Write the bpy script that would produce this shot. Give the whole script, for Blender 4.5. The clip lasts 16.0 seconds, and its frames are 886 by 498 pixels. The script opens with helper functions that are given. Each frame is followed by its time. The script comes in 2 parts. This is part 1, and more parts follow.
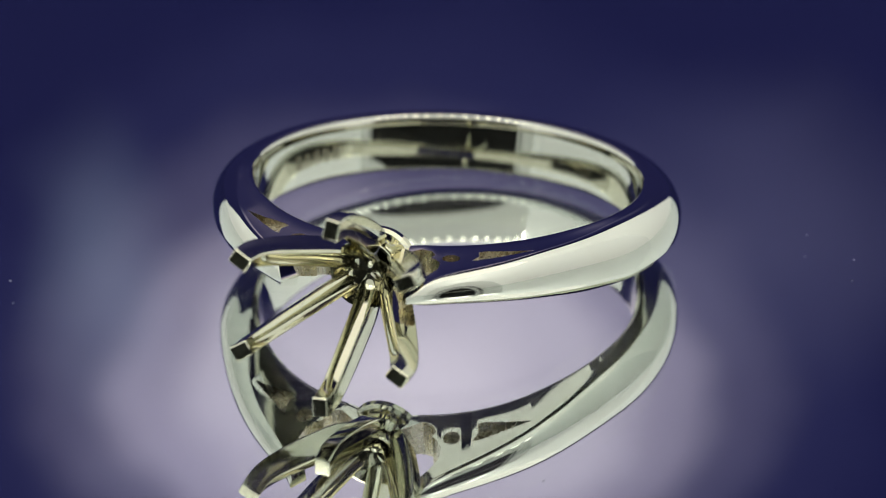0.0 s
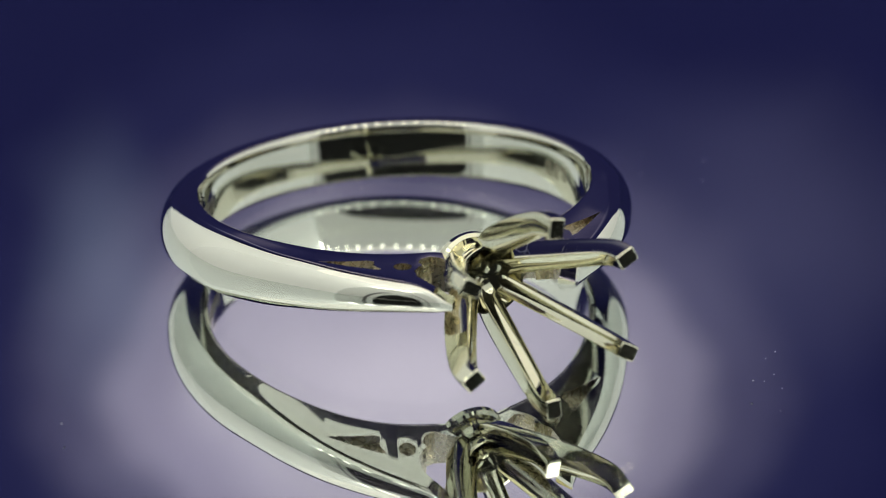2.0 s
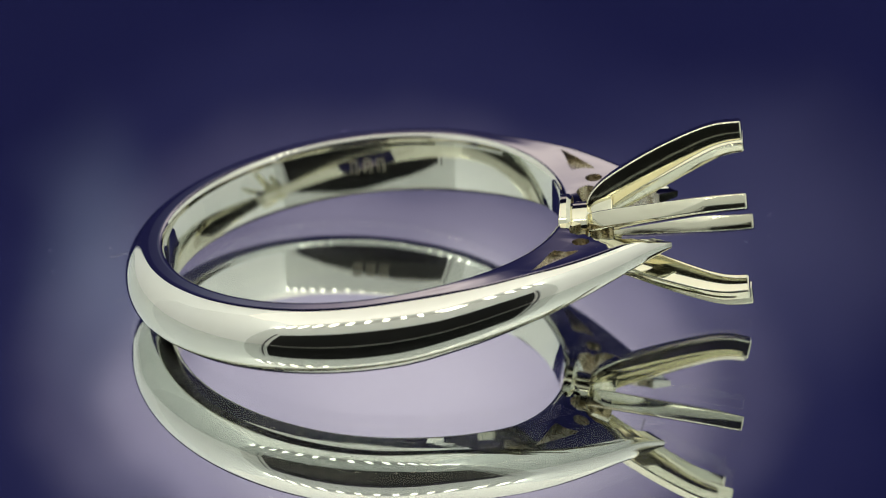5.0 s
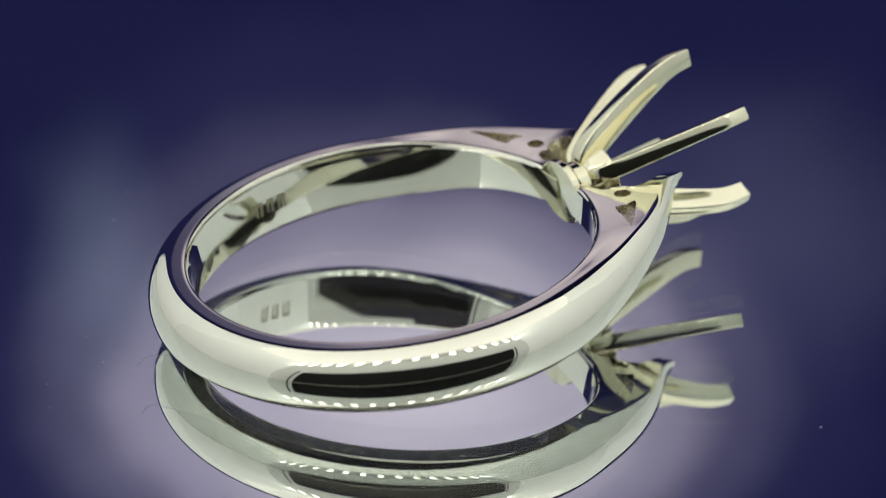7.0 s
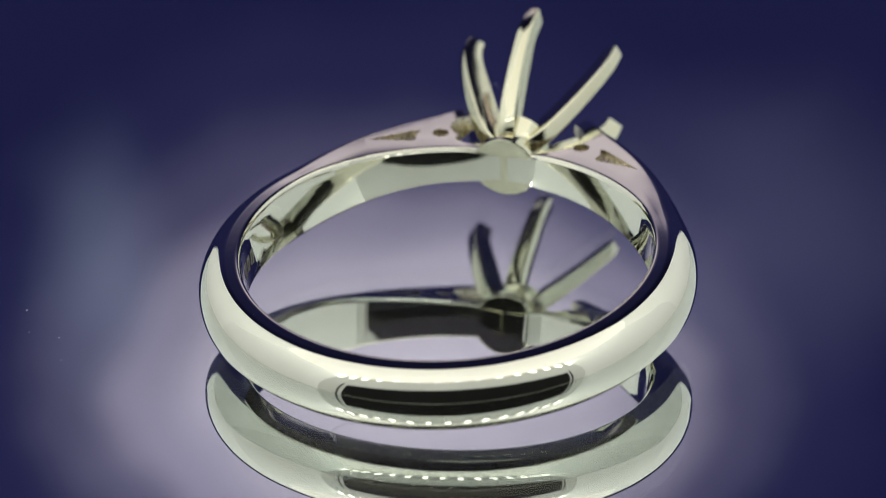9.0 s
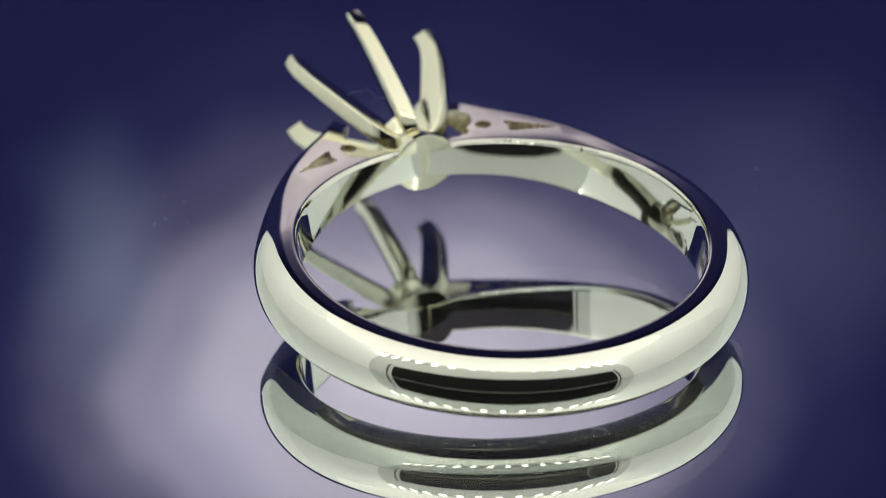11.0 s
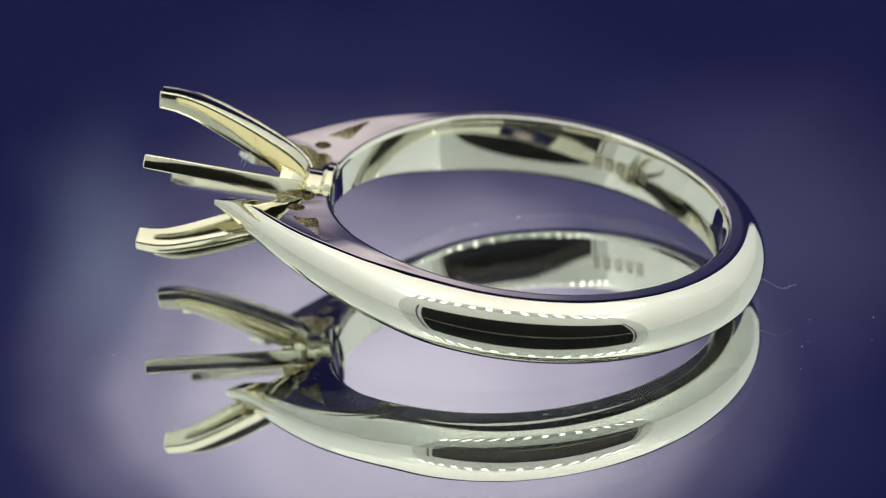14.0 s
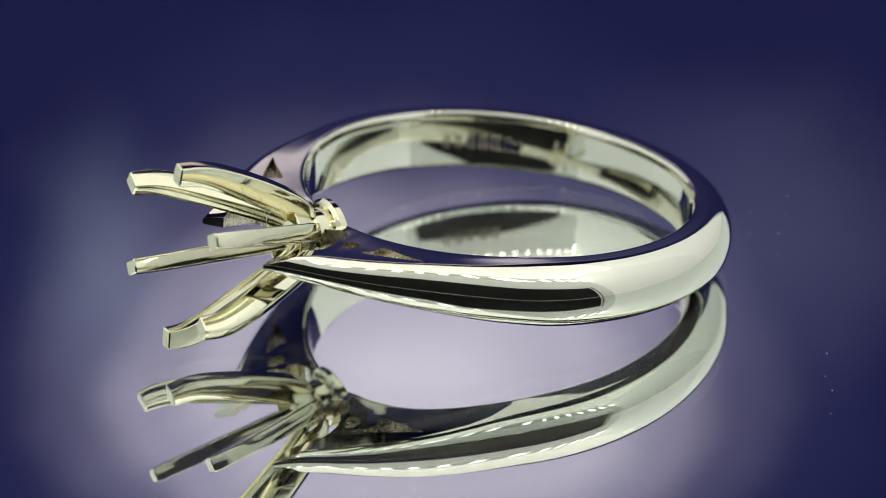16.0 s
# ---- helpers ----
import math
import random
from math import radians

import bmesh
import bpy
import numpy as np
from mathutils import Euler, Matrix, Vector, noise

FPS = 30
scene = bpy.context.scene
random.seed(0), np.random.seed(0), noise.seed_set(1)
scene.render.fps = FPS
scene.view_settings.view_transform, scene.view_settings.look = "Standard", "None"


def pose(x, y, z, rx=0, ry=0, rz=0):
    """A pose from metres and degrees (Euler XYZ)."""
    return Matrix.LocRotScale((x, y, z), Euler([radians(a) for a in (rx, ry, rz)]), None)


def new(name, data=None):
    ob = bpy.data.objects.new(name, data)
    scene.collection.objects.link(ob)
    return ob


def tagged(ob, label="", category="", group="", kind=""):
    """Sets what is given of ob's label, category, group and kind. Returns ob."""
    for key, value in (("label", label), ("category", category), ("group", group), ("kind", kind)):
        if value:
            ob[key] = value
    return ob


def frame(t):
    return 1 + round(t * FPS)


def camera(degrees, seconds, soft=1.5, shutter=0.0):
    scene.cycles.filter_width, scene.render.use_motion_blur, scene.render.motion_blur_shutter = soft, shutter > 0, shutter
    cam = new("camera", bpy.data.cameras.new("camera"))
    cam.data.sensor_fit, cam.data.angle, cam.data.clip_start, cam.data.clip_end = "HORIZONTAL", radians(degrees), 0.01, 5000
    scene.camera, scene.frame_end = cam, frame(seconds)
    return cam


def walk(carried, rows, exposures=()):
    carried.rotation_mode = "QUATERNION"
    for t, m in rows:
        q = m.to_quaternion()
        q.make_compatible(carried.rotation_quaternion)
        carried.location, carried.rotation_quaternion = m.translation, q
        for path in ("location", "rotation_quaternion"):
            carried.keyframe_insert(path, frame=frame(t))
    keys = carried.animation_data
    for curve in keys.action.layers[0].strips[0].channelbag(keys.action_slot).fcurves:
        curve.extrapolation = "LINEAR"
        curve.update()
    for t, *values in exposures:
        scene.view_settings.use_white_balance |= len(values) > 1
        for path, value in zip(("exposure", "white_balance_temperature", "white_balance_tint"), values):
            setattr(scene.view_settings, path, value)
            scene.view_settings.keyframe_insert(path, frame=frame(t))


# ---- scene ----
MM = 0.001

# ---- camera: stands still over the turntable ----
cam = camera(21.88, 16.0, soft=0.8)
EYE = (0.0, -0.08763, 0.04406)
CAM = pose(EYE[0], EYE[1], EYE[2], 90 - 25.807, 0, 0.114) @ pose(0, 0, 0, 0, 0, -0.666)
walk(cam, [(0.0, CAM), (16.0, CAM)],
     exposures=[(0.0, 0.22), (1.0, 0.15), (2.0, 0.10), (3.5, 0.08), (7.0, 0.09), (9.0, 0.11), (12.0, 0.20), (14.0, 0.25), (16.0, 0.26)])
cam.data.dof.use_dof = True
cam.data.dof.focus_distance = 0.0925
cam.data.dof.aperture_fstop = 56.0

# ---- world: the box is closed, almost no light from outside ----
world = bpy.data.worlds.new("world")
scene.world = world
world.use_nodes = True
world.node_tree.nodes["Background"].inputs[0].default_value = (0.02, 0.02, 0.03, 1)
world.node_tree.nodes["Background"].inputs[1].default_value = 1.0


# ---- materials ----
def material(name):
    m = bpy.data.materials.new(name)
    m.use_nodes = True
    return m, m.node_tree.nodes, m.node_tree.links, m.node_tree.nodes["Principled BSDF"]


def node(nodes, kind, **values):
    n = nodes.new(kind)
    for key, value in values.items():
        n.inputs[key.replace("_", " ")].default_value = value
    return n


def gold_material(name, dark, pale, relief, polish=(0.015, 0.05)):
    m, nodes, links, b = material(name)
    b.inputs["Metallic"].default_value = 1.0
    tex = nodes.new("ShaderNodeTexCoord")
    big = node(nodes, "ShaderNodeTexNoise", Scale=420.0, Detail=3.0)
    fine = node(nodes, "ShaderNodeTexNoise", Scale=5200.0, Detail=4.0)
    links.new(tex.outputs["Object"], big.inputs["Vector"])
    links.new(tex.outputs["Object"], fine.inputs["Vector"])
    ramp = nodes.new("ShaderNodeValToRGB")
    ramp.color_ramp.elements[0].color = (*dark, 1)
    ramp.color_ramp.elements[1].color = (*pale, 1)
    links.new(big.outputs["Fac"], ramp.inputs["Fac"])
    links.new(ramp.outputs["Color"], b.inputs["Base Color"])
    rough = nodes.new("ShaderNodeMapRange")
    rough.inputs["To Min"].default_value, rough.inputs["To Max"].default_value = polish
    links.new(fine.outputs["Fac"], rough.inputs["Value"])
    links.new(rough.outputs["Result"], b.inputs["Roughness"])
    bump = node(nodes, "ShaderNodeBump", Strength=relief, Distance=0.0001)
    links.new(big.outputs["Fac"], bump.inputs["Height"])
    links.new(bump.outputs["Normal"], b.inputs["Normal"])
    return m


def plain(name, colour, rough=0.5, metal=0.0, grain=600.0, amount=0.08):
    m, nodes, links, b = material(name)
    tex = nodes.new("ShaderNodeTexCoord")
    n = node(nodes, "ShaderNodeTexNoise", Scale=grain, Detail=5.0)
    links.new(tex.outputs["Object"], n.inputs["Vector"])
    ramp = nodes.new("ShaderNodeValToRGB")
    ramp.color_ramp.elements[0].color = (*[c * (1 - amount) for c in colour], 1)
    ramp.color_ramp.elements[1].color = (*[min(1, c * (1 + amount)) for c in colour], 1)
    links.new(n.outputs["Fac"], ramp.inputs["Fac"])
    links.new(ramp.outputs["Color"], b.inputs["Base Color"])
    b.inputs["Roughness"].default_value = rough
    b.inputs["Metallic"].default_value = metal
    return m


def glowing(name, colour, strength, base=(0.8, 0.8, 0.8)):
    m, nodes, links, b = material(name)
    b.inputs["Base Color"].default_value = (*base, 1)
    b.inputs["Roughness"].default_value = 0.6
    b.inputs["Emission Color"].default_value = (*colour, 1)
    b.inputs["Emission Strength"].default_value = strength
    return m


def glass_material():
    """Clear float glass: lets light through, with a faint reflection on its face."""
    m, nodes, links, b = material("clear_glass")
    nodes.remove(b)
    clear = nodes.new("ShaderNodeBsdfTransparent")
    clear.inputs["Color"].default_value = (0.975, 0.985, 0.98, 1)
    gloss = nodes.new("ShaderNodeBsdfGlossy")
    gloss.inputs["Roughness"].default_value = 0.0
    mix = nodes.new("ShaderNodeMixShader")
    mix.inputs["Fac"].default_value = 0.045
    links.new(clear.outputs["BSDF"], mix.inputs[1])
    links.new(gloss.outputs["BSDF"], mix.inputs[2])
    links.new(mix.outputs["Shader"], nodes["Material Output"].inputs["Surface"])
    return m


def backdrop_material():
    """Blue backdrop with a glow painted in its emission, brightest mid, fading to navy."""
    m, nodes, links, b = material("painted_glow_backdrop")
    b.inputs["Base Color"].default_value = (0.004, 0.004, 0.016, 1)
    b.inputs["Roughness"].default_value = 0.9
    b.inputs["Specular IOR Level"].default_value = 0.0
    tex = nodes.new("ShaderNodeTexCoord")
    def lobe(at, size, smooth=True):
        move = nodes.new("ShaderNodeMapping")
        move.vector_type = "TEXTURE"
        move.inputs["Location"].default_value = at
        move.inputs["Scale"].default_value = size
        links.new(warp.outputs["Vector"], move.inputs["Vector"])
        ball = nodes.new("ShaderNodeTexGradient")
        ball.gradient_type = "SPHERICAL"
        links.new(move.outputs["Vector"], ball.inputs["Vector"])
        soft = nodes.new("ShaderNodeMapRange")
        soft.interpolation_type = "SMOOTHSTEP"
        links.new(ball.outputs["Fac"], soft.inputs["Value"])
        return soft.outputs["Result"] if smooth else ball.outputs["Fac"]

    # noise that softly bends the outline of the painted glow
    cloud = node(nodes, "ShaderNodeTexNoise", Scale=38.0, Detail=2.0)
    links.new(tex.outputs["Object"], cloud.inputs["Vector"])
    warp = nodes.new("ShaderNodeVectorMath")
    warp.operation = "MULTIPLY_ADD"
    links.new(cloud.outputs["Color"], warp.inputs[0])
    warp.inputs[1].default_value = (0.016, 0.0, 0.016)
    off = nodes.new("ShaderNodeVectorMath")
    off.operation = "ADD"
    links.new(tex.outputs["Object"], off.inputs[0])
    off.inputs[1].default_value = (-0.008, 0.0, -0.008)
    links.new(off.outputs["Vector"], warp.inputs[2])
    # glow colours by distance from its centre; the navy rim includes lens vignetting
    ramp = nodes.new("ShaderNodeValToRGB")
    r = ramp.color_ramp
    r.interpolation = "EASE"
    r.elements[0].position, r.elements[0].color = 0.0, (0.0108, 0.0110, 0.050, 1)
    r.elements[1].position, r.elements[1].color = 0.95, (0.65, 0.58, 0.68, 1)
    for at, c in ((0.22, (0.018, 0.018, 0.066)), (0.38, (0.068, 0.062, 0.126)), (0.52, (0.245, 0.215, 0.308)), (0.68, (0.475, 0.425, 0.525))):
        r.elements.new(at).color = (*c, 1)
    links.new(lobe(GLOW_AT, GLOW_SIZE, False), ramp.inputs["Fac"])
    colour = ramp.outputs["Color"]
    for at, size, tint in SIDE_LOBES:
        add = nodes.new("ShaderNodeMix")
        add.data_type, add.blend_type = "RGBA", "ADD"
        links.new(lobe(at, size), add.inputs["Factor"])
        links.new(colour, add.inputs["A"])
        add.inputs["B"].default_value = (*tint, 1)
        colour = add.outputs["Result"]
    # the painted emission is dimmed towards the upper edge
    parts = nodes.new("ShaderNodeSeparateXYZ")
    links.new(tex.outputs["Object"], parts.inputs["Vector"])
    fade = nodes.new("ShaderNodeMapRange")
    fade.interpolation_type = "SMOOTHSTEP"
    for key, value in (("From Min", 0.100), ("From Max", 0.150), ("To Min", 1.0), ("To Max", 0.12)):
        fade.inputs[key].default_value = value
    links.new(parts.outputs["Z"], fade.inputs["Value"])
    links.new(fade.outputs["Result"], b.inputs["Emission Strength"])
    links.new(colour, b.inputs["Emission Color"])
    return m


# paler patches painted beside the main glow: centre, size, added emission
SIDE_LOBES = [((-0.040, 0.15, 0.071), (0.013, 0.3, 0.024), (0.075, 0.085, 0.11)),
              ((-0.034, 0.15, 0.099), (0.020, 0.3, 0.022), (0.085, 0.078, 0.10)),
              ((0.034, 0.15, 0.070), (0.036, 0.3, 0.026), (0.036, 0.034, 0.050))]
# centre and reach of the painted glow
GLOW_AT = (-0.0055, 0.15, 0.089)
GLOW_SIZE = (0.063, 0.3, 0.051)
GOLD = gold_material("polished_white_gold", (0.80, 0.77, 0.62), (0.84, 0.82, 0.69), 0.03)
HEAD_GOLD = gold_material("pale_yellow_white_gold", (0.71, 0.67, 0.46), (0.79, 0.76, 0.57), 0.05, (0.04, 0.12))
CAST = gold_material("satin_cast_gold", (0.58, 0.52, 0.40), (0.66, 0.60, 0.47), 0.1, (0.2, 0.35))
WHITE = glowing("lit_white_diffuser", (0.92, 0.97, 1.0), 0.305, (0.74, 0.76, 0.76))
FRONT = glowing("front_panel_white", (0.9, 0.97, 0.98), 0.16, (0.6, 0.61, 0.6))
TOPLIGHT = glowing("ceiling_diffuser", (0.99, 0.98, 0.95), 0.68, (0.75, 0.75, 0.75))
LED = glowing("led_chip", (1.0, 1.0, 0.98), 5.0)
BLACK = plain("black_plastic", (0.004, 0.004, 0.0045), 0.95)
GREY = plain("grey_plastic", (0.12, 0.12, 0.125), 0.5)
BOARD = plain("led_board_white", (0.5, 0.51, 0.49), 0.5)
GLASS = glass_material()
SILVER = plain("mirror_silver", (0.86, 0.87, 0.88), 0.0, 1.0, 80.0, 0.01)
PAINTED_BACKDROP = backdrop_material()
MARK = plain("darkened_gold", (0.34, 0.31, 0.22), 0.45, 1.0)
DUST = plain("pale_lint", (0.36, 0.36, 0.42), 0.9)


# ---- mesh helpers (millimetres in, metres out) ----
def part(name, bm, mat, parent=None, label="", smooth=30.0):
    bmesh.ops.recalc_face_normals(bm, faces=bm.faces[:])
    bmesh.ops.scale(bm, vec=(MM, MM, MM), verts=bm.verts[:])
    me = bpy.data.meshes.new(name)
    bm.to_mesh(me)
    bm.free()
    if smooth:
        me.shade_smooth()
        me.set_sharp_from_angle(angle=radians(smooth))
    me.materials.append(mat)
    ob = new(name, me)
    if parent:
        ob.parent = parent
    if label:
        ob["label"] = label
    return ob


def tube(bm, rings, caps=True, closed=False):
    """Skin a list of loops of equal length."""
    loops = [[bm.verts.new(p) for p in ring] for ring in rings]
    n = len(loops[0])
    pairs = list(zip(loops, loops[1:])) + ([(loops[-1], loops[0])] if closed else [])
    for a, b in pairs:
        for i in range(n):
            bm.faces.new((a[i], a[(i + 1) % n], b[(i + 1) % n], b[i]))
    if caps and not closed:
        bm.faces.new(loops[0])
        bm.faces.new(loops[-1][::-1])
    return bm


def box(bm, x0, x1, y0, y1, z0, z1):
    v = [bm.verts.new((x, y, z)) for x in (x0, x1) for y in (y0, y1) for z in (z0, z1)]
    for f in ((0, 1, 3, 2), (4, 6, 7, 5), (0, 4, 5, 1), (2, 3, 7, 6), (0, 2, 6, 4), (1, 5, 7, 3)):
        bm.faces.new([v[i] for i in f])
    return bm


def revolve(bm, profile, steps=48, axis="z"):
    """profile: (radius, along) from one end to the other."""
    rings = []
    for i in range(steps):
        a = 2 * math.pi * i / steps
        rings.append([(h, r * math.cos(a), r * math.sin(a)) if axis == "x" else (r * math.cos(a), r * math.sin(a), h)
                      for r, h in profile])
    loops = [[bm.verts.new(p) for p in ring] for ring in rings]
    for i in range(steps):
        a, b = loops[i], loops[(i + 1) % steps]
        for k in range(len(profile) - 1):
            bm.faces.new((a[k], b[k], b[k + 1], a[k + 1]))
    bmesh.ops.remove_doubles(bm, verts=bm.verts[:], dist=1e-5)
    return bm


# ---- the light box ----
BACK_Y, BACK_HALF, OPEN_TOP, TOP = 150.0, 95.0, 84.0, 265.0


def build_box():
    bm = bmesh.new()
    # backdrop sheet; its glow is painted emission, no lamp stands behind
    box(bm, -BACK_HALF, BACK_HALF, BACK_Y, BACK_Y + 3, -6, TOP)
    tagged(part("backdrop", bm, PAINTED_BACKDROP), "backdrop with a painted lavender glow fading to navy blue", "backdrop", kind="structure")
    for name, s in (("wall_west", -1), ("wall_east", 1)):
        bm = bmesh.new()
        y1 = BACK_Y + 3
        inner, outer = s * 186.0, s * 190.0
        plan = [(inner, -128), (inner, 70), (s * BACK_HALF * 1.004, y1), (s * BACK_HALF * 1.004 + s * 5, y1), (outer, 71), (outer, -128)]
        tube(bm, [[(x, y, z) for x, y in plan] for z in (-6.0, TOP)])
        tagged(part(name, bm, WHITE, smooth=0), "glowing white diffuser side panel of a light box", "wall", kind="structure")
    bm = bmesh.new()
    box(bm, -190, 190, -131, 75, TOP + 0.01, TOP + 3)
    tagged(part("ceiling", bm, TOPLIGHT), "glowing white diffuser ceiling of a light box", "ceiling", kind="structure")
    bm = bmesh.new()
    box(bm, -190, 190, 75.01, BACK_Y + 3, TOP + 0.01, TOP + 3)
    tagged(part("ceiling_rear", bm, TOPLIGHT), "glowing white rear diffuser ceiling of a light box", "ceiling", kind="structure")
    bm = bmesh.new()
    box(bm, -126, 143, -131, -128.01, -6, OPEN_TOP)
    tagged(part("wall_south", bm, BLACK), "matt black front opening panel around the lens", "wall", kind="structure")
    bm = bmesh.new()
    box(bm, -190, 190, -131, -128.01, OPEN_TOP + 0.01, TOP)
    box(bm, -190, -126.01, -131, -128.01, -6, OPEN_TOP)
    box(bm, 143.01, 190, -131, -128.01, -6, OPEN_TOP)
    tagged(part("wall_south_upper", bm, FRONT), "glowing white diffuser panel above the front opening", "wall", kind="structure")
    bm = bmesh.new()
    box(bm, -196, 196, -135, 170, -10, -6.01)
    tagged(part("floor", bm, BLACK), "matt black base under the mirror turntable", "floor", kind="structure")


def build_opening_frame():
    bm = bmesh.new()
    box(bm, -137, -134, -127.9, -126.5, -5.9, OPEN_TOP + 8)
    box(bm, 147, 149.5, -127.9, -126.5, -5.9, OPEN_TOP + 8)
    tagged(part("trim", bm, GREY, smooth=0), "narrow grey uprights beside the front opening", "trim", kind="structure")


def build_sill():
    bm = bmesh.new()
    box(bm, -120, 137, -125.5, -122, -5.9, 1.2)
    tagged(part("sill", bm, BOARD, smooth=0), "low pale sill under the front opening", "sill", kind="structure")


def build_led_strip(z, y, n=15, span=180.0):
    strip = new("led_strip")
    strip.location = (0, y * MM, z * MM)
    tagged(strip, "white board of upright bar lamps over the front opening", "led strip")
    part("board", box(bmesh.new(), -span - 3, span + 3, -1.2, 0, -26, 26), BOARD, strip)
    me = None
    for i in range(n):
        x = -span + 2 * span * i / (n - 1)
        if me is None:
            ob = part("lamp_chip", box(bmesh.new(), -3.7, 3.7, 0.05, 1.6, -20, 20), LED, strip, "glowing white chip")
            me = ob.data
        else:
            ob = new("lamp_chip", me)
            ob.parent = strip
            ob["label"] = "glowing white chip"
        ob.location = (x * MM, 0, 0)


# ---- mirror turntable ----
GLASS_TOP = 0.02
GLASS_THICK = 0.48


def build_turntable():
    table = new("mirror_turntable")
    tagged(table, "round glass mirror plate turning under the ring", "turntable")
    table.location = (0, 0, 0)
    top, low = GLASS_TOP, GLASS_TOP - GLASS_THICK
    part("glass", revolve(bmesh.new(), [(0, low), (119.6, low), (120, low + 0.3), (120, top - 0.3), (119.6, top), (0, top)], 96),
         GLASS, table, "clear glass sheet")
    part("silvering", revolve(bmesh.new(), [(0, low - 0.5), (119.5, low - 0.5), (119.5, low - 0.02), (0, low - 0.02)], 96),
         SILVER, table, "bright silver mirror backing")
    part("tray", revolve(bmesh.new(), [(0, -5.9), (118, -5.9), (119, -5), (119, low - 0.52), (0, low - 0.52)], 96), BLACK, table,
         "matt black tray")
    return table


# ---- the ring ----
RI, RO = 8.36, 10.2
TIP = Vector((12.99, 2.58))
PHI0 = 64.0
W_BACK, W_SIDE = 1.36, 1.42


def bez(a, b, c, d, u):
    return a * (1 - u) ** 3 + b * 3 * u * (1 - u) ** 2 + c * 3 * u * u * (1 - u) + d * u ** 3


def smoothstep(u):
    u = max(0.0, min(1.0, u))
    return u * u * (3 - 2 * u)


def rise(x):
    """Distance past the sides of the shank towards the head, with a soft start."""
    if x < 2.4:
        return 0.0
    return (x - 2.4) ** 2 / 7.2 if x < 6.0 else x - 4.2


def plate(x, base):
    """Half height of the flat side faces: full round the back, sinking towards the head."""
    return max(0.05, base - 0.138 * rise(x))


def section(pi, po, base, dome, lift=0.0):
    """One cross-section of the shank, from the inner point to the outer point."""
    way = (po - pi)
    length = way.length
    way = way / length
    d = min(dome, length * 0.53)
    mid = (length - d) * 0.45
    wi, wm, wo = [plate(pi.x + way.x * r, base) for r in (0.0, mid, length - d)]
    apex, top = -0.06 * wo, wo + lift
    low = 0.95 * wo
    rad = max(1.15 * wo, min(0.85, 0.3 + 2.0 * wo), (top - apex) * 1.1)

    def inset(h):
        return rad - math.sqrt(rad * rad - (h - apex) ** 2)

    def corner(sign, edge, size):
        """Soft rounding where the flat side meets the dome."""
        e = size * min(1.0, wo)
        flat = Vector((length - inset(edge) - e * 0.9, edge))
        keen = Vector((length - inset(edge), edge))
        dome_at = Vector((length - inset(edge - sign * e), edge - sign * e))
        return [flat * (1 - u) ** 2 + keen * 2 * u * (1 - u) + dome_at * u * u for u in (0.0, 0.2, 0.4, 0.6, 0.8, 1.0)]

    prof = [(f * f * wi * wi / (20.0 if f < 0 else 34.0), f * wi) for f in (-0.86, -0.6, -0.3, 0.0, 0.3, 0.6, 0.86)]
    prof += [(0.08, wi - 0.1), (0.12, wi - 0.04), (0.17, wi - 0.01), (0.23, wi)]
    upper, lower = corner(1, top, 0.24), corner(-1, -low, 0.8)
    m = max(mid, 0.34)
    prof += [(0.31, wi), (m, wm + lift * 0.5), (upper[0][0] - 0.05, upper[0][1])]
    prof += [tuple(p) for p in upper]
    h0, h1 = upper[-1][1], lower[-1][1]
    for k in range(1, 20):
        h = h0 + (h1 - h0) * (0.5 - 0.5 * math.cos(math.pi * k / 20))
        prof.append((length - inset(h), h))
    prof += [tuple(p) for p in lower[::-1]]
    prof += [(0.33, -wi), (0.29, -wi), (0.225, -wi + 0.015), (0.17, -wi + 0.06), (0.13, -wi + 0.13)]
    return [(pi.x + way.x * r, pi.y + way.y * r, h + 0.052 * rise(pi.x + way.x * r)) for r, h in prof]


def shank_bm():
    bm = bmesh.new()
    a0 = radians(PHI0)
    p0 = Vector((RO * math.cos(a0), RO * math.sin(a0)))
    t0 = Vector((math.sin(a0), -math.cos(a0)))
    half = []
    steps = 44
    for i in range(steps + 1):
        u = 1 - i / steps
        po = bez(p0, p0 + t0 * 6.6, TIP - Vector((0.86, -0.51)) * 2.1, TIP, u)
        phi = radians(PHI0 + (1.0 - PHI0) * u)
        pi = Vector((RI * math.cos(phi), RI * math.sin(phi)))
        lift = 0.20 * smoothstep(u / 0.35) * (1 - smoothstep((u - 0.72) / 0.28))
        half.append((pi, po, W_SIDE - 0.17 * smoothstep((u - 0.82) / 0.18), 0.78 + 0.15 * u, lift))
    back = []
    for i in range(1, 84):
        phi = radians(PHI0 + (360 - 2 * PHI0) * i / 84)
        w = W_BACK + (W_SIDE - W_BACK) * smoothstep((abs(math.cos(phi / 2)) - 0.2) / 0.6)
        back.append((Vector((RI * math.cos(phi), RI * math.sin(phi))), Vector((RO * math.cos(phi), RO * math.sin(phi))), w, 0.78, 0.0))
    mirror = [(Vector((p.x, -p.y)), Vector((q.x, -q.y)), a, d, e) for p, q, a, d, e in half[::-1]]
    return tube(bm, [section(*s) for s in half + back + mirror])


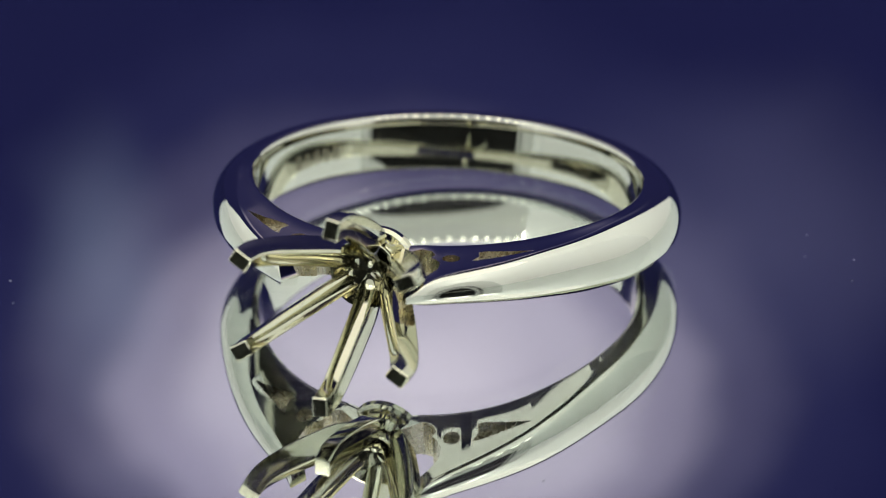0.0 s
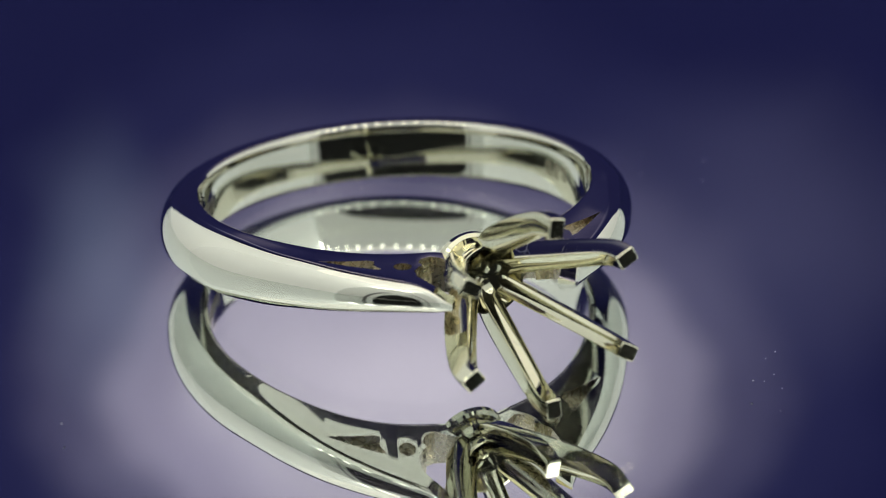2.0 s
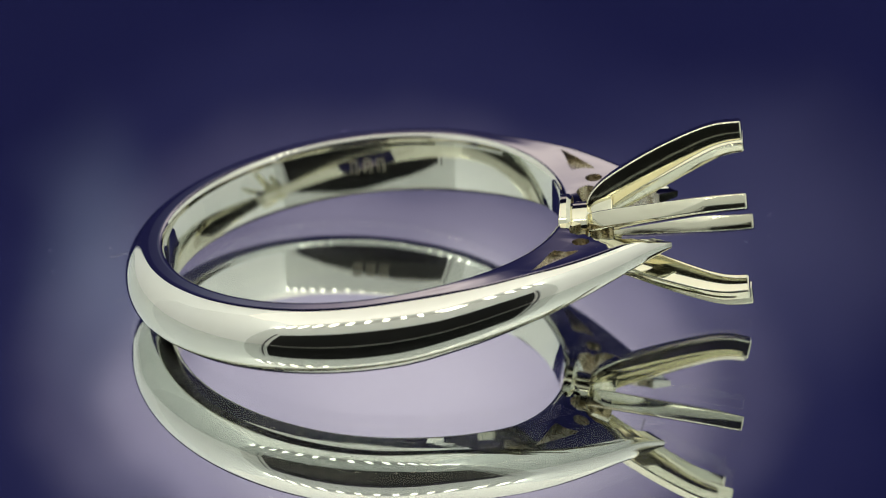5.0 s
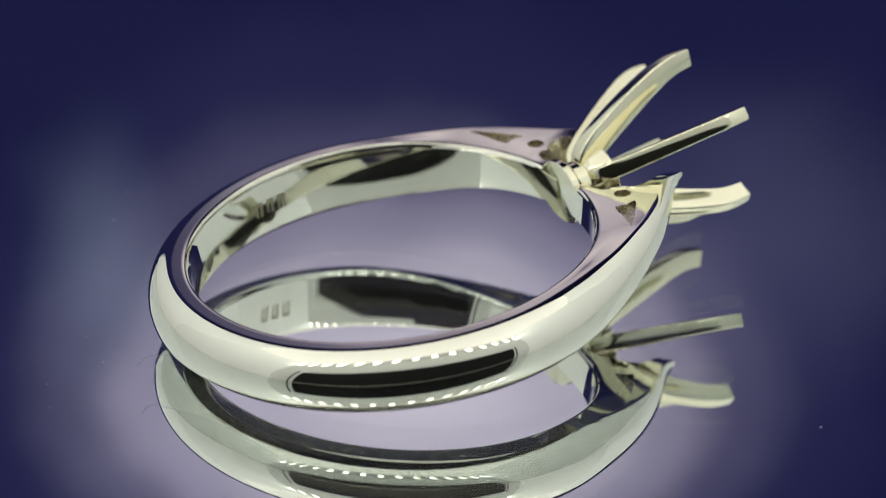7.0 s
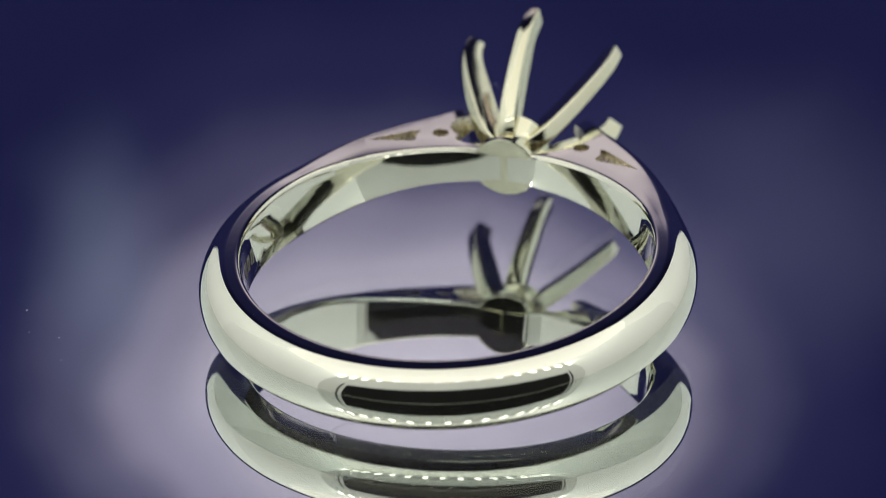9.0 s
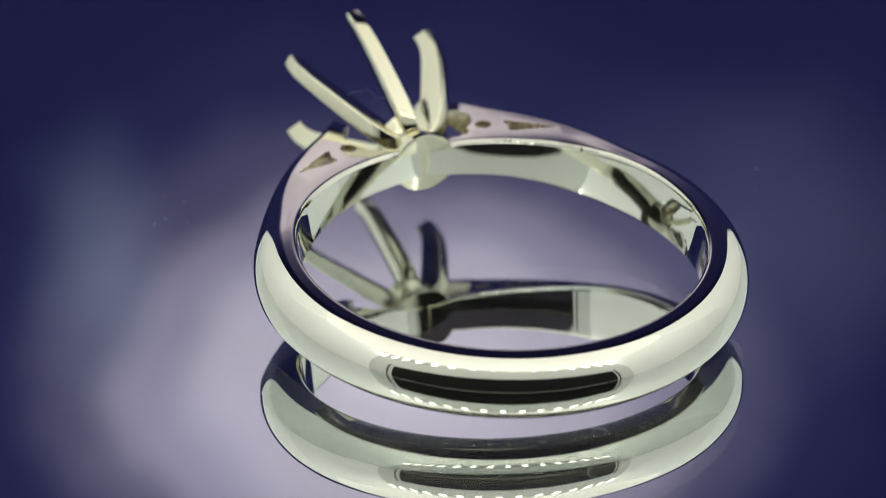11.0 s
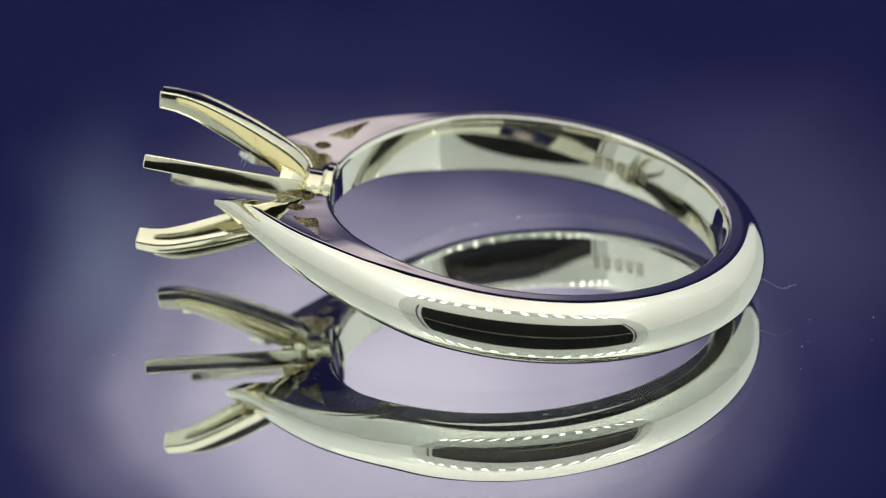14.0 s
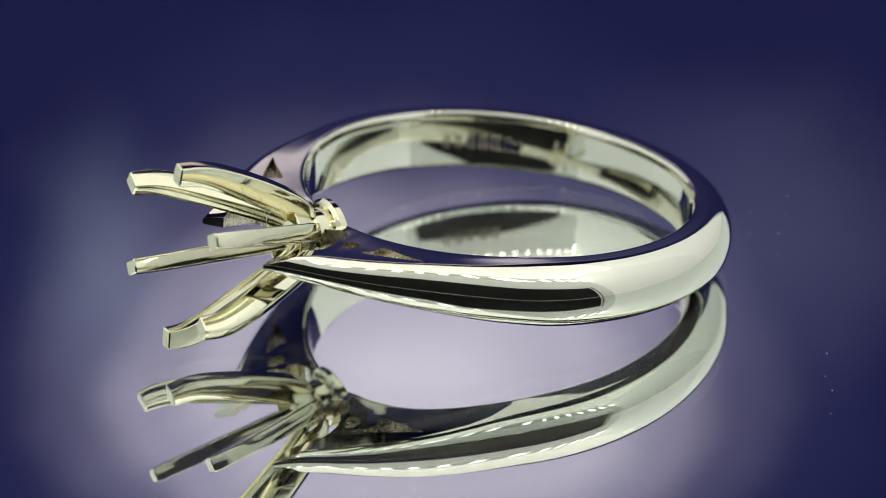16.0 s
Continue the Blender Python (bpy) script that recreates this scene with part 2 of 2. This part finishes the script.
def pierce(shank):
    """Cut the filigree openings through both shoulders."""
    bm = bmesh.new()
    for side in (1, -1):
        disc = [(9.42 + 0.36 * math.cos(a), 3.22 + 0.36 * math.sin(a)) for a in [2 * math.pi * k / 20 for k in range(20)]]
        spike = [(9.4, 4.1), (9.3, 4.35), (8.65, 5.15), (7.75, 6.15), (8.05, 5.3), (8.3, 4.3), (8.45, 4.05), (8.9, 4.22)]
        curl = [(9.25, 0.05), (9.2, 1.0), (8.8, 1.8), (8.9, 2.25), (9.2, 2.5), (9.5, 2.4), (9.65, 2.65), (10.0, 2.95), (10.6, 3.05), (11.2, 2.85), (11.9, 2.45), (12.5, 1.95), (12.6, 0.05)]
        tube(bm, [[(x, side * y, z) for x, y in curl] for z in (-4.0, 4.0)])
        for outline, floor in ((disc, 0.62), (spike, 0.93)):
            for low, high in ((floor, 4.0), (-4.0, -0.22)):
                tube(bm, [[(x, side * y, z) for x, y in outline] for z in (low, high)])
    cutter = part("cutter", bm, GOLD, smooth=0)
    for me in (cutter.data, shank.data):
        me.materials.append(CAST)
    for face in cutter.data.polygons:
        face.material_index = 1
    cut = shank.modifiers.new("cut", "BOOLEAN")
    cut.operation, cut.solver, cut.object = "DIFFERENCE", "EXACT", cutter
    bpy.context.view_layer.update()
    me = bpy.data.meshes.new_from_object(shank.evaluated_get(bpy.context.evaluated_depsgraph_get()))
    shank.modifiers.clear()
    shank.data = me
    me.shade_smooth()
    me.set_sharp_from_angle(angle=radians(22))
    bpy.data.objects.remove(cutter)


def prong_bm(angle, reach, lean):
    """A bar that flares from the collar and bends parallel to the head's axis at its end."""
    path = [(9.75, 0.15), (9.8, 0.6), (10.0, 1.05), (10.6, 1.52), (11.6, 2.07), (12.6, 2.58), (13.5, 3.01), (14.3, 3.36), (14.9, 3.56), (15.35, 3.64), (15.75, 3.66), (16.02, 3.66), (16.08, 3.66)]
    wide = [0.62, 0.7, 0.75, 0.75, 0.72, 0.69, 0.67, 0.65, 0.64, 0.63, 0.62, 0.61, 0.52]
    deep = [0.6, 0.8, 1.0, 1.12, 1.13, 1.1, 1.03, 0.95, 0.9, 0.86, 0.82, 0.8, 0.7]
    grow = reach / 3.66
    path = [(x + (lean * (x - 9.75) / 6.14), r * (1 + (grow - 1) * smoothstep((x - 9.8) / 6.0))) for x, r in path]
    rows = [(x, r, w, t) for (x, r), w, t in zip(path, wide, deep)]
    smooth_rows = []
    for a in range(11):
        q = [Vector(rows[max(0, min(11, a + b))]) for b in (-1, 0, 1, 2)]
        for n in range(4):
            u = n / 4
            smooth_rows.append(0.5 * (2 * q[1] + (q[2] - q[0]) * u + (2 * q[0] - 5 * q[1] + 4 * q[2] - q[3]) * u * u + (3 * q[1] - q[0] - 3 * q[2] + q[3]) * u ** 3))
    smooth_rows += [Vector(row) for row in rows[11:]]
    c, s = math.cos(radians(angle)), math.sin(radians(angle))
    rings = []
    for i, (x, r, w, t) in enumerate(smooth_rows):
        before, after = smooth_rows[max(i - 1, 0)], smooth_rows[min(i + 1, len(smooth_rows) - 1)]
        d = Vector((after[0] - before[0], after[1] - before[1])).normalized()
        if i >= len(smooth_rows) - 2:
            d = Vector((1, 0.0))
        n = Vector((-d.y, d.x))
        loop = []
        for side_p, side_q, turn in ((1, 1, 0), (-1, 1, 90), (-1, -1, 180), (1, -1, 270)):
            e = 0.045 if side_q < 0 else 0.09
            for k in range(4):
                a = radians(turn + 30 * k)
                p = side_p * (w / 2 - e) + e * math.cos(a)
                q = side_q * (t / 2 - e) + e * math.sin(a)
                rr, xx = r + n.y * q, x + n.x * q
                loop.append((xx, rr * c - p * s, rr * s + p * c))
        rings.append(loop)
    return tube(bmesh.new(), rings)


# each prong: angle round the head, reach of its tip, how far it stands out
PRONGS = [(80.6, 3.48, -0.02), (-86.6, 3.75, -0.29), (26.8, 3.88, -0.18), (149.0, 3.48, 0.11), (-30.5, 3.84, -0.12), (-147.4, 3.55, -0.17)]
# the head leans up a little from its seat in the shank
HEAD = pose(9.3 * MM, 0, 0.29 * MM, 0, -2.9, 0) @ pose(-9.3 * MM, 0, 0)


def build_ring():
    ring = new("engagement_ring")
    tagged(ring, "polished white gold solitaire ring with six empty prongs", "ring")
    shank = part("shank", shank_bm(), GOLD, ring, smooth=22)
    pierce(shank)
    bm = revolve(bmesh.new(), [(0, 8.2), (0.45, 8.2), (0.9, 8.2), (1.15, 8.2), (1.38, 8.2), (1.42, 8.23), (1.42, 8.7), (1.3, 8.85), (1.06, 8.9), (1.06, 9.5), (0.98, 9.62), (0.8, 9.65), (0.72, 9.85), (0, 9.7)], 48, "x")
    for v in bm.verts:
        if v.co.x < 8.5:
            v.co.x += math.sqrt(8.43 ** 2 - v.co.y ** 2) - 8.2
    collar = part("collar", bm, HEAD_GOLD, ring)
    collar.matrix_basis = HEAD
    cup = part("cup", revolve(bmesh.new(), [(0, 9.6), (0.98, 9.6), (1.16, 9.8), (1.3, 10.15), (1.42, 10.55), (1.4, 10.6), (1.3, 10.6), (1.08, 10.2), (0.85, 10.05), (0, 10.0)], 40, "x"), HEAD_GOLD, ring)
    cup.matrix_basis = HEAD
    for a, reach, lean in PRONGS:
        ob = part("prong", prong_bm(a, reach, lean), HEAD_GOLD, ring, smooth=35)
        ob.matrix_basis = HEAD
    return ring


def build_marks(ring):
    """Stamped marks inside the shank, as plain bars."""
    for first, last, low, high, n in ((-125.5, -105.5, -0.42, 0.24, 5), (93.5, 106.0, -0.35, 0.35, 3)):
        step = (last - first) / n
        for i in range(n):
            a0 = first + step * (i + 0.14)
            for da, wa, z0, z1 in ((0.0, 0.2, low, high), (0.42, 0.16, low + 0.05, high - 0.02), (0.2, 0.3, high - 0.14, high)):
                bm = bmesh.new()
                loop = []
                for k in range(3):
                    a = radians(a0 + step * (da + wa * k / 2))
                    loop.append([((RI - d) * math.cos(a), (RI - d) * math.sin(a), z) for d, z in ((0.012, z0), (0.012, z1), (-0.02, z1), (-0.02, z0))])
                tube(bm, loop)
                part("stamped_mark", bm, MARK, ring, "dark stamped bar")


def strand(points, radius):
    bm = bmesh.new()
    rings = []
    for i, p in enumerate(points):
        a, b = Vector(points[max(i - 1, 0)]), Vector(points[min(i + 1, len(points) - 1)])
        d = (b - a).normalized()
        n = d.orthogonal().normalized()
        m = d.cross(n)
        rings.append([Vector(p) + (n * math.cos(k * 2.094) + m * math.sin(k * 2.094)) * radius for k in range(3)])
    return tube(bm, rings)


def build_dust(table):
    spots = [(12.6, 7.88, 0.07), (11.19, 9.22, 0.05), (13.57, 8.62, 0.045), (5.31, -18.05, 0.07), (-15.3, 1.71, 0.05), (-9.22, 13.8, 0.06),
             (-14.96, 4.09, 0.05), (-17.92, 1.24, 0.05), (10.84, 9.85, 0.05), (-7.38, 16.18, 0.06)]
    rnd = random.Random(4)
    for _ in range(12):
        a, r = rnd.uniform(0, 6.283), rnd.uniform(12, 34)
        spots.append((r * math.cos(a), r * math.sin(a), rnd.uniform(0.012, 0.026)))
    for x, y, r in spots:
        r *= 0.7
        bm = bmesh.new()
        bmesh.ops.create_icosphere(bm, subdivisions=1, radius=r)
        for v in bm.verts:
            v.co = v.co * rnd.uniform(0.7, 1.3)
            v.co.z *= 0.7
            v.co += Vector((x, y, GLASS_TOP + r * 0.6))
        part("dust_speck", bm, DUST, table, "pale dust speck")
    curve = [(-13.3, -0.5, 0.75), (-13.6, -0.25, 0.7), (-13.85, 0.02, 0.66), (-14.1, 0.12, 0.62), (-14.35, 0.02, 0.6), (-14.5, -0.2, 0.6), (-14.75, -0.3, 0.62)]
    part("lint_hair", strand(curve, 0.013), DUST, table, "fine pale lint hair")


def build_prong_lint(ring):
    curve = [(12.0, 2.3, 2.3), (12.0, 1.94, 2.42), (12.05, 1.6, 2.3), (12.0, 1.35, 2.45), (11.9, 1.1, 2.15), (12.0, 0.9, 1.75), (12.1, 1.15, 1.6), (12.05, 1.0, 1.9), (12.0, 0.7, 1.85), (11.8, 0.5, 2.0)]
    part("lint_hair", strand(curve, 0.012), DUST, ring, "fine pale lint hair caught between the prongs")


build_box()
build_opening_frame()
build_sill()
build_led_strip(203.0, -126.7)
table = build_turntable()
ring = build_ring()
build_marks(ring)
build_prong_lint(ring)
build_dust(table)

# ---- what moves: the turntable and the ring on it turn together ----
RATE, START = 20.071, -108.431
IN_TABLE = pose(-3.26 * MM, -1.06 * MM, 2.335 * MM) @ pose(0, 0, 0, 0, -5.8, 0) @ pose(0, 0, 0, -0.4, 0, 0)


def motions():
    turns = [(0.5 * i, START + RATE * 0.5 * i) for i in range(33)]
    walk(table, [(t, pose(0, 0, 0, 0, 0, a)) for t, a in turns])
    walk(ring, [(t, pose(0, 0, 0, 0, 0, a) @ IN_TABLE) for t, a in turns])


motions()
